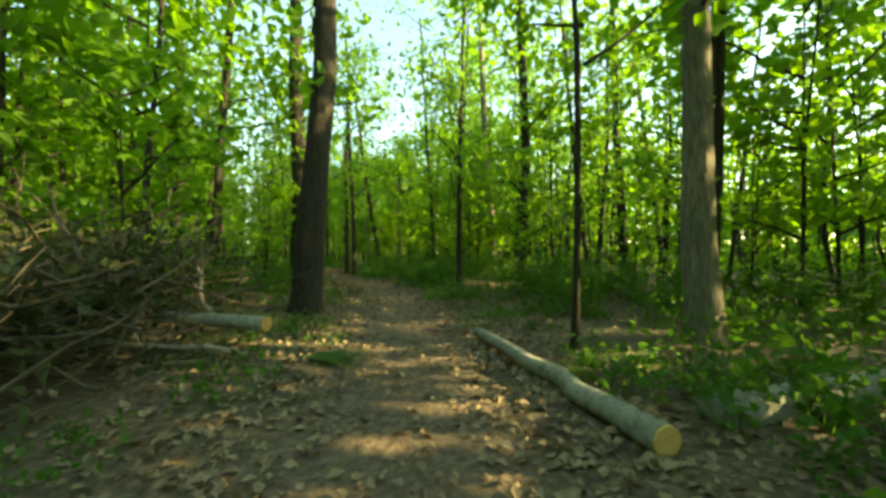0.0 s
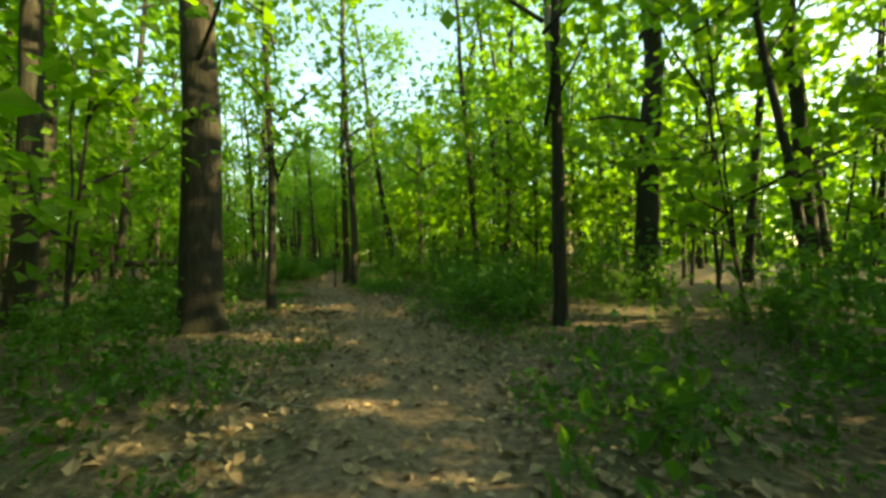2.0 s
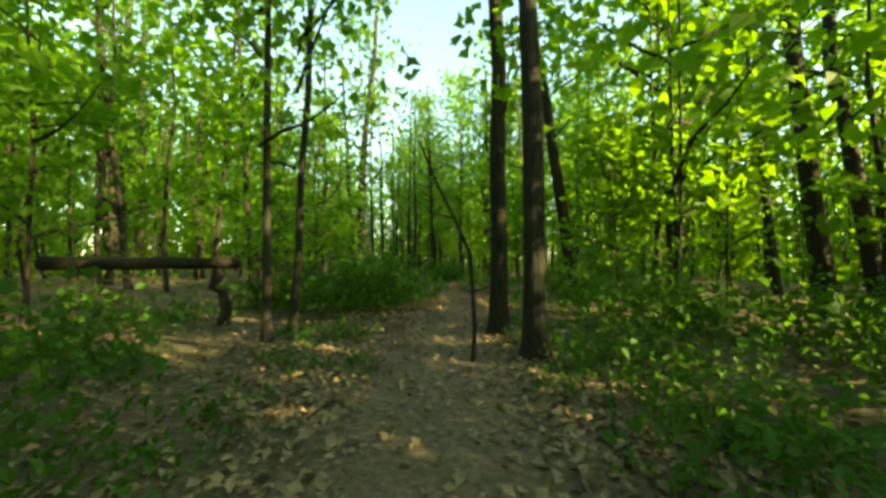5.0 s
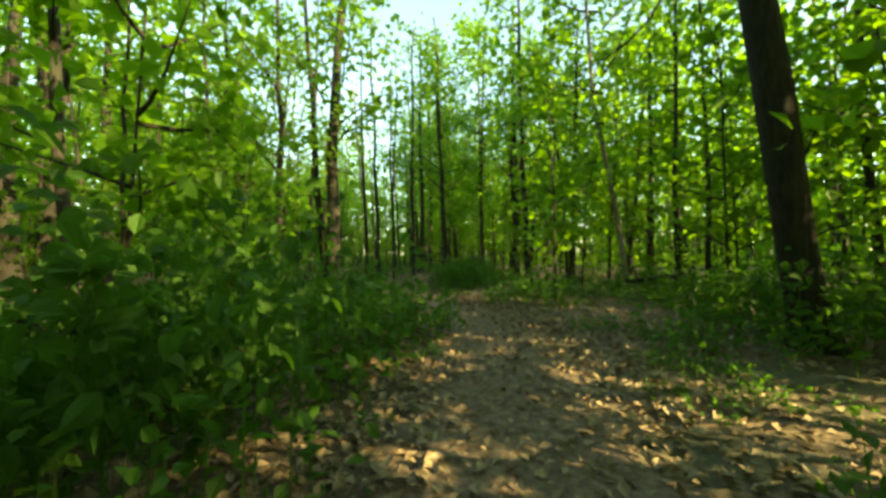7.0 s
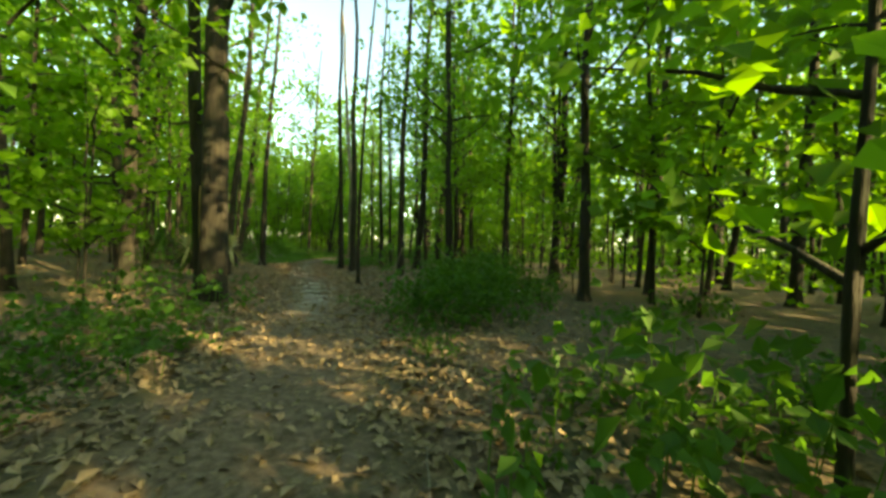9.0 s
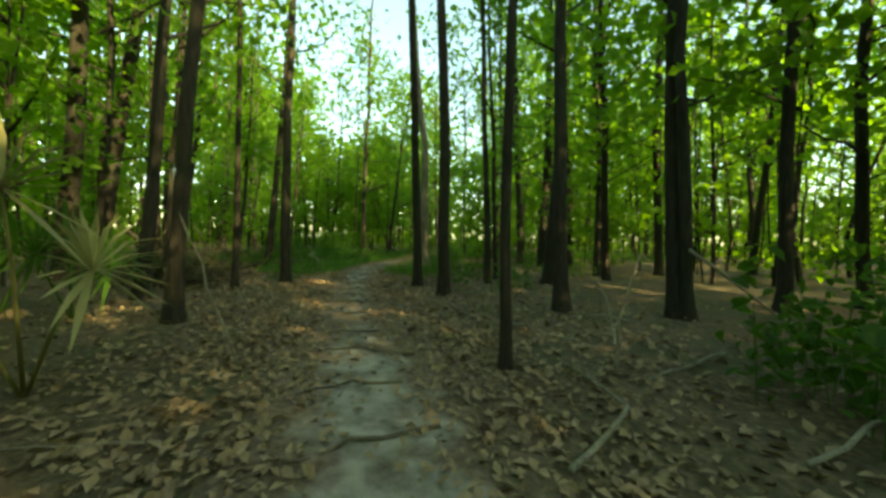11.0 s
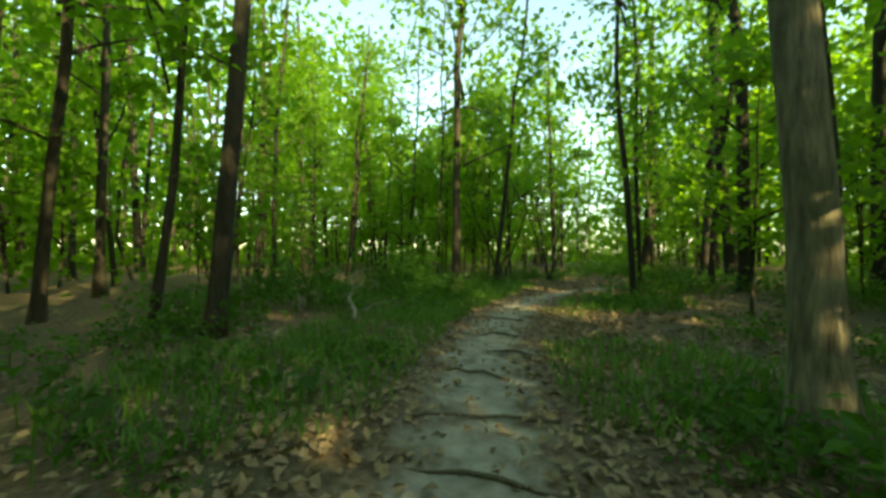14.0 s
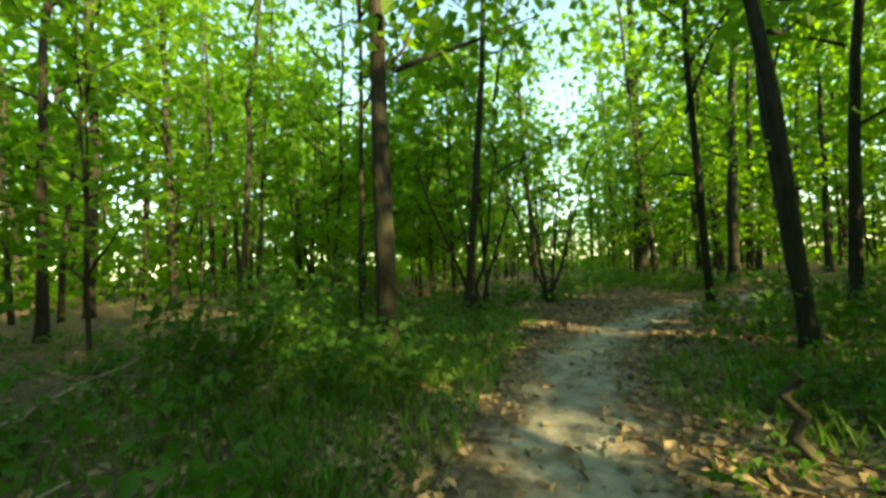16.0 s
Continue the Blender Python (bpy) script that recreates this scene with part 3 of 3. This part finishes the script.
BUSHES = [(1.6, 7.2), (2.4, 8.6), (-4.7, 10.4), (-5.2, 12.6), (-0.4, 11.9), (-0.2, 10.2), (-9.0, 27.2), (-8.6, 26.0), (-8.4, 28.2), (-3.3, 23.0), (-22.0, 34.4), (-21.6, 32.6), (-22.8, 35.4), (-24.6, 37.0), (2.9, 7.6), (3.4, 9.8), (-7.6, 20.3), (-7.2, 20.9), (-7.1, 19.2), (-7.5, 18.6), (-6.75, 18.3), (-8.3, 19.6), (-8.6, 18.0), (-7.9, 17.2), (-6.9, 17.2), (-9.0, 20.8), (-8.2, 21.6),
          (-2.9, 17.2), (-2.3, 18.3), (-3.2, 18.6), (-1.4, 16.4), (-4.0, 23.4), (-3.6, 22.2), (-4.6, 25.0), (-9.7, 28.6), (-9.2, 29.3), (1.9, 5.4), (2.8, 6.6), (3.2, 4.6),
          (-3.6, 5.6), (-4.4, 6.6), (-3.4, 7.9), (1.4, 10.4), (0.6, 12.0), (1.3, 13.4), (-6.6, 17.9), (-3.4, 21.05), (-2.7, 21.4), (-2.2, 17.4), (-9.4, 28.0), (-0.7, 14.5), (0.0, 14.1), (0.6, 15.2), (-0.6, 16.0), (1.3, 14.6), (1.5, 16.0), (-1.0, 13.3), (-0.3, 12.9), (4.2, 6.0), (4.6, 4.2), (5.2, 5.4), (3.9, 8.2)]
for bx, by in BUSHES:
    if min((bx - q[1]) ** 2 + (by - q[2]) ** 2 for q in ROWS) < 1.45:
        continue
    low_plant(bx, by, rnd.choice(BUSH), rnd.uniform(0.75, 1.1), "dense knee-high green shrub with broad leaves")


# ---- grass beside the sandy trail ----
def grass_patch(x, y, radius, count, seed):
    rng = np.random.default_rng(seed)
    s = Shape()
    for _ in range(count):
        a, r = rng.uniform(0, 6.28), radius * math.sqrt(rng.uniform(0, 1))
        px, py = x + r * math.cos(a), y + r * math.sin(a)
        if off_trail(px, py)[0][0] < 0.5:
            continue
        s.blade((px, py, gz(px, py) - 0.01), (rng.normal(0, 0.35), rng.normal(0, 0.35), 1), rng.uniform(0.08, 0.22), 0.006, rng.uniform(0.05, 0.3))
    tagged(new("grass", s.mesh("grass", GRASS, False)), "patch of fresh green grass beside the sandy trail", "grass", kind="stuff")


GRASSY = [(-18.8, 31.3, 1.1), (-19.4, 32.9, 1.2), (-17.0, 33.2, 1.0), (-21.2, 33.8, 1.2), (-20.6, 35.0, 0.9), (-21.6, 36.0, 1.2), (-20.0, 33.7, 0.6), (-22.4, 37.6, 1.2), (-18.6, 36.6, 1.0)]
for i, (x, y, r) in enumerate(GRASSY):
    grass_patch(x, y, r, int(1500 * r), 70 + i)


# ---- fallen leaves ----
def fallen_leaves(seed, count, inner, outer, size):
    rng = np.random.default_rng(seed)
    at = line[rng.integers(0, len(line), count * 2)] + rng.normal(0, outer * 0.5, (count * 2, 2))
    d, k = off_trail(at[:, 0], at[:, 1])
    keep = (rng.uniform(0, 1, len(d)) < np.clip(0.25 + (d - inner) / 0.7, np.where(k > 0.52, 0.06, 0.24), 1)) & (d < outer * 1.6)
    at = at[keep][:count]
    s = Shape()
    s.leaves(np.c_[at, ground_z(at[:, 0], at[:, 1]) + rng.uniform(0.004, 0.028, len(at))], rng.uniform(0.5, 1.3, len(at)) * size, rng, 0.86, 0.33, 0.16)
    tagged(new("leaf_litter", s.mesh("leaf_litter", LITTER, False)), "dry curled brown and tan fallen leaves covering the ground", "leaf litter", kind="stuff")


fallen_leaves(81, 44000, 0.25, 1.7, 0.058)
fallen_leaves(82, 26000, 0.3, 4.0, 0.072)


# ---- logs, branches and sticks ----
def log(name, a, b, r0, r1, label, mat, cut_a=True, cut_b=False, bend=0.015, seed=1):
    rng = np.random.default_rng(seed)
    a, b = np.array(a, float), np.array(b, float)
    top = new(name)
    top.location = tuple(a)
    us = np.linspace(0, 1, 9)
    pts = [tuple((b - a) * u + rng.normal(0, bend, 3) * math.sin(math.pi * u) * [1, 1, 0.4]) for u in us]
    radii = [r0 * (1 - u) + r1 * u for u in us]
    s = Shape()
    s.tube(pts, radii, 14, 0.06, seed=seed)
    part("bark", s.mesh("log_bark", mat), top)
    way = Vector(b - a).normalized()
    for cut, p, r, sign in ((cut_a, pts[0], r0, -1), (cut_b, pts[-1], r1, 1)):
        if cut:
            c = Shape()
            c.tube([Vector(p) + way * sign * 0.002, Vector(p) + way * sign * 0.012], (r * 1.0, r * 0.97), 18)
            part("cut_end", c.mesh("cut_end", CUT, False), top)
    return tagged(top, label, "log")


def branch(name, points, r, label, mat=DEAD, twigs=0, seed=1, category="branch"):
    """A crooked dead branch through the given points, with side twigs."""
    rng = np.random.default_rng(seed)
    pts = [np.array(p, float) for p in points]
    fine = [pts[i] * (1 - u) + pts[i + 1] * u + rng.normal(0, r * 0.7, 3) for i in range(len(pts) - 1) for u in (0, 0.33, 0.66)] + [pts[-1]]
    s = Shape()
    s.tube(fine, np.linspace(r, r * 0.4, len(fine)), 7, 0.08, seed=seed)
    for _ in range(twigs):
        k = rng.integers(1, len(fine))
        path = limb_path(fine[k], rng.normal(0, 1, 3) * [1, 1, 0.45] + [0, 0, 0.25], rng.uniform(0.2, 0.5) * 25 * r, rng, steps=3)
        s.tube(path, np.linspace(r * 0.5, r * 0.12, 4), 5, cap=False)
    return tagged(new(name, s.mesh(name, mat)), label, category)


log("fallen_log", (0.90, 1.52, 0.085), (0.34, 3.75, 0.075), 0.066, 0.048, "grey lichened sawn log with pale yellow cut end beside trail", LOG_BARK, seed=3)
log("fallen_log", (1.26, 1.75, 0.09), (3.2, 2.25, 0.12), 0.09, 0.11, "mossy grey fallen log lying among low plants", LOG_BARK, False, seed=4)
log("sawn_branch", (-1.42, 2.98, 0.30), (-2.5, 3.25, 0.33), 0.06, 0.055, "pale sawn branch with yellow cut end on brush pile", LOG_BARK, seed=5)
log("fallen_log", (-10.2, 15.25, 0.78), (-7.65, 16.13, 0.80), 0.10, 0.07, "dark fallen trunk held above ground in undergrowth", BARK, False, seed=6)
for i, (x, y) in enumerate([(-9.7, 15.42), (-7.9, 16.04)]):
    branch("stump", [(x, y, -0.05), (x, y, 0.35), (x, y, 0.70)], 0.085, "dark broken stump holding up a fallen trunk", BARK, 0, 80 + i, "stump")
log("fallen_log", (-8.3, 18.4, 0.52), (-7.2, 19.0, 0.14), 0.10, 0.09, "dark fallen trunk sloping into green undergrowth", BARK, False, seed=7)
log("fallen_log", (-9.6, 18.3, 0.26), (-8.1, 19.6, 0.22), 0.10, 0.09, "dark mossy fallen log under leafy shrubs", BARK, False, seed=8)


def brush_pile(cx, cy, seed, tall=1.0, wide=1.0):
    rng = np.random.default_rng(seed)
    s = Shape()
    for _ in range(230):
        p = np.array([cx, cy, 0.1]) + rng.normal(0, 1, 3).clip(-1.5, 1.5) * [0.6 * wide, 0.6 * wide, 0.38 * tall]
        p[2] = abs(p[2]) + 0.05
        way = rng.normal(0, 1, 3) * [1, 1, 0.45] + [0, 0, 0.2]
        path = limb_path(p, way, rng.uniform(0.4, 0.95), rng, 0.05)
        r = rng.uniform(0.004, 0.016)
        s.tube(path, np.linspace(r, r * 0.25, len(path)), 5, cap=False)
    g = Shape()
    g.leaves(np.array([cx, cy, 0.42 * tall]) + rng.uniform(-1, 1, (2400, 3)) * rng.uniform(0.2, 1, (2400, 1)) * [1.0 * wide, 0.9 * wide, 0.40 * tall], rng.uniform(0.04, 0.09, 2400), rng, 0.3)
    top = new("brush_pile")
    part("twigs", s.mesh("brush_twigs", TWIG), top)
    part("leaves", g.mesh("brush_leaves", WITHERED, False), top)
    tagged(top, "tangled pile of cut brown branches and withering leaves", "brush pile")


brush_pile(-2.85, 3.2, 91, 1.5)
brush_pile(-2.75, 1.9, 92, 1.3)
brush_pile(-4.3, 3.4, 93, 1.7, 1.2)
brush_pile(-17.7, 28.2, 94, 0.6, 0.9)
branch("dead_branch", [(-1.75, 3.0, 0.28), (-2.1, 3.25, 0.42), (-2.35, 3.6, 0.8)], 0.024, "bare grey forked branch standing out of brush pile", DEAD, 4, 1)
branch("dead_branch", [(-1.5, 2.85, 0.10), (-2.2, 2.7, 0.2), (-3.0, 2.5, 0.3)], 0.025, "bare grey branch lying in brush pile", DEAD, 3, 2)
branch("dead_branch", [(-2.9, 3.9, 0.35), (-3.4, 3.6, 0.62), (-4.2, 3.2, 0.9)], 0.022, "long pale dead branch across brush pile", DEAD, 3, 3)
branch("stick", [(-3.1, 10.5, 0.05), (-2.75, 10.5, 0.06), (-2.42, 10.58, 0.05)], 0.03, "short brown mossy stick on leaf litter", TWIG, 0, 4)
branch("stick", [(-5.75, 23.3, 0.06), (-5.3, 23.0, 0.07), (-4.9, 22.5, 0.06)], 0.022, "pale dead stick on trail edge", DEAD, 1, 5)
branch("dead_branch", [(-5.2, 22.5, 0.12), (-5.05, 22.0, 0.06), (-4.7, 21.5, 0.07)], 0.02, "grey dead branch on leaf litter", DEAD, 3, 6)
branch("dead_branch", [(-4.9, 24.6, 0.42), (-4.3, 24.3, 0.5), (-3.4, 24.1, 0.32)], 0.05, "dark fallen branch in undergrowth", BARK, 6, 7)
branch("leaning_pole", [(-10.76, 29.7, 0.84), (-10.3, 29.72, 0.42), (-9.83, 29.79, 0.06)], 0.014, "long pale dead pole leaning on twin trees", DEAD, 0, 8)
branch("dead_sapling", [(-13.0, 26.95, 0.0), (-13.2, 26.85, 0.5), (-13.37, 26.74, 0.98)], 0.010, "leaning dead stem with pale stripped top", DEAD, 2, 9)
branch("dead_sapling", [(-11.1, 28.4, 0.0), (-11.1, 28.45, 0.35), (-11.0, 28.55, 0.8)], 0.014, "forked pale dead sapling in leaf litter", DEAD, 5, 10)
branch("dead_branch", [(-11.0, 27.1, 0.05), (-10.9, 27.7, 0.10), (-11.3, 28.2, 0.06)], 0.013, "pale crooked branch on leaf litter", DEAD, 5, 11)
for i, pts in enumerate([[(-12.4, 29.0, 0.05), (-11.9, 28.9, 0.12), (-11.3, 28.8, 0.06)], [(-11.2, 28.9, 0.03), (-11.3, 29.2, 0.3), (-11.5, 29.5, 0.55)], [(-10.9, 28.3, 0.05), (-10.6, 28.8, 0.14), (-10.5, 29.3, 0.07)],
                         [(-12.0, 29.5, 0.05), (-11.5, 29.9, 0.12), (-11.0, 30.0, 0.06)], [(-10.3, 27.7, 0.05), (-10.0, 28.1, 0.2), (-9.9, 28.5, 0.4)]]):
    branch("dead_branch", pts, 0.012, "pale twiggy dead branch among dry leaves", DEAD, 6, 50 + i)
branch("dead_branch", [(-13.6, 29.6, 0.06), (-13.1, 29.45, 0.09), (-12.6, 29.1, 0.05)], 0.011, "pale forked fallen branch on leaf litter", DEAD, 4, 12)
branch("dead_branch", [(-13.4, 29.8, 0.05), (-12.9, 29.8, 0.08), (-12.3, 29.95, 0.05)], 0.009, "thin pale fallen branch on leaf litter", DEAD, 3, 13)
branch("dead_branch", [(-13.2, 29.5, 0.05), (-12.95, 29.2, 0.07), (-12.9, 28.9, 0.05)], 0.009, "thin grey fallen branch on leaf litter", DEAD, 2, 14)
branch("crooked_vine", [(-19.0, 27.9, 0.85), (-18.3, 28.1, 0.38), (-17.85, 28.35, 0.2), (-17.8, 28.9, 0.15), (-17.7, 29.65, 0.32)], 0.04, "dark crooked fallen vine looping among trunks", BARK, 7, 15, "vine")
branch("dead_branch", [(-16.0, 28.35, 0.05), (-15.4, 28.1, 0.10), (-14.9, 27.9, 0.05)], 0.008, "pale crooked dead branch on leaf litter", DEAD, 5, 16)
branch("dead_branch", [(-15.7, 28.6, 0.28), (-15.5, 28.3, 0.16), (-15.2, 28.5, 0.05)], 0.010, "pale curved dead twig on leaf litter", DEAD, 4, 17)
branch("dead_sapling", [(-20.05, 32.66, 0.04), (-20.9, 33.0, 0.20), (-21.67, 33.44, 0.14)], 0.026, "pale bare forked dead branch lying in grass", DEAD, 6, 18)
branch("dead_branch", [(-21.4, 33.0, 0.05), (-21.9, 33.5, 0.14), (-22.5, 34.2, 0.3)], 0.015, "pale fallen branch over grass", DEAD, 3, 19)
branch("dead_branch", [(-20.4, 33.7, 0.04), (-20.2, 33.9, 0.05), (-19.9, 34.1, 0.05)], 0.02, "short grey stick on leaf litter", DEAD, 0, 20)
branch("dead_branch", [(-20.71, 33.08, 0.04), (-20.70, 33.3, 0.10), (-20.62, 33.6, 0.18)], 0.014, "pale forked dead branch lying in grass", DEAD, 2, 22)
branch("stump", [(-18.83, 35.6, -0.03), (-18.83, 35.6, 0.15), (-18.83, 35.61, 0.33)], 0.035, "short thin broken grey stump by the trail", TWIG, 0, 21, "stump")
for i, (x, y, h) in enumerate([(-22.1, 40.0, 2.6), (-22.5, 38.3, 2.4)]):
    for j in range(4):
        a = j * 1.6 + i
        branch("shrub_stem", [(x, y, 0.0), (x + 0.25 * math.cos(a), y + 0.25 * math.sin(a), 0.7), (x + 0.9 * math.cos(a), y + 0.9 * math.sin(a), h)], 0.035, "dark leaning stem of a spreading shrub", BARK, 5, 30 + 4 * i + j, "shrub")
branch("forked_sapling", [(-4.26, 15.6, 0.0), (-4.3, 15.6, 0.9), (-4.75, 15.5, 1.9)], 0.022, "thin dark forked sapling beside trail", BARK, 6, 40, "sapling")


def litter_sticks():
    pick = random.Random(17)
    n = 0
    while n < 48:
        x, y = pick.uniform(-23, 3), pick.uniform(1, 36)
        d, k = (float(v[0]) for v in off_trail(x, y))
        if not 0.5 < d < 2.8 or (k < 0.45 and pick.random() < 0.6):
            continue
        a, half = pick.uniform(0, 6.28), pick.uniform(0.12, 0.4)
        ends = [(x + s * half * math.cos(a), y + s * half * math.sin(a)) for s in (-1, 0, 1)]
        branch("stick", [(p, q, gz(p, q) + 0.025) for p, q in ends], pick.uniform(0.004, 0.009), "thin pale dead stick lying on dry leaves", DEAD, pick.randint(0, 2), 200 + n, "stick")["group"] = "sticks on the leaf litter"
        n += 1


litter_sticks()


# roots across the sandy trail
def roots():
    rng = np.random.default_rng(61)
    for u in np.linspace(0.575, 0.80, 17):
        i = int(u * len(line))
        p, q = line[i], line[i + 1]
        d = (q - p) / np.linalg.norm(q - p)
        side = np.array([-d[1], d[0]])
        a, b = p - side * rng.uniform(0.15, 0.5), p + side * rng.uniform(0.15, 0.5) + d * rng.normal(0, 0.12)
        branch("root", [(*a, -0.012), (*((a + b) / 2 + d * 0.05), 0.004), (*b, -0.014)], rng.uniform(0.008, 0.015), "dark tree root crossing the sandy trail", TWIG, 0, int(u * 1000), "root")["group"] = "roots across the trail"


roots()


# ---- palms ----
def fan_palm(x, y, height, mat, label, fans, seed):
    rng = np.random.default_rng(seed)
    top = new("palmetto")
    top.location = (x, y, gz(x, y))
    for f in range(fans):
        a = f * 2.4 - 0.3
        h = height * (1.0 if f == 0 else rng.uniform(0.55, 0.85))
        tip = Vector((0.35 * math.cos(a), 0.35 * math.sin(a), h))
        stalk = Shape()
        stalk.tube([(0, 0, -0.03), tuple(tip * 0.55 + Vector((0, 0, 0.1))), tuple(tip)], (0.012, 0.009, 0.006), 5)
        part("stalk", stalk.mesh("stalk", mat), top)
        fan = Shape()
        out = Vector((math.cos(a), math.sin(a), 0.2)).normalized()
        side = out.cross(Vector((0, 0, 1))).normalized()
        up = side.cross(out)
        for k in range(17):
            b = math.radians(-140 + 280 * k / 16)
            way = (up * math.cos(b) + side * math.sin(b)) + out * 0.25
            fan.blade(tip, way, 0.40 * rng.uniform(0.85, 1.1), 0.02, rng.uniform(0.05, 0.25))
        part("fan", fan.mesh("fan", mat, False), top)
    return tagged(top, label, "palm")


fan_palm(-13.5, 26.1, 1.05, DRY_PALM, "yellowed fan palm with drooping pleated leaves", 4, 5)
fan_palm(-15.4, 26.6, 0.8, LOW_LEAF, "green fan palm among leaf litter", 5, 6)
fan_palm(-16.0, 26.2, 1.0, LOW_LEAF, "dark green fan palm under trees", 6, 8)


def fallen_frond(x, y, yaw):
    s = Shape()
    for k in range(15):
        b = math.radians(yaw - 32 + 64 * k / 14)
        s.blade((x, y, gz(x, y) + 0.03), (math.cos(b), math.sin(b), 0.05), 0.6, 0.012, 0.05)
    tagged(new("palm_frond", s.mesh("palm_frond", LOW_LEAF, False)), "fallen green palm frond lying on leaf litter", "palm frond")


fallen_frond(-1.15, 3.0, 0)
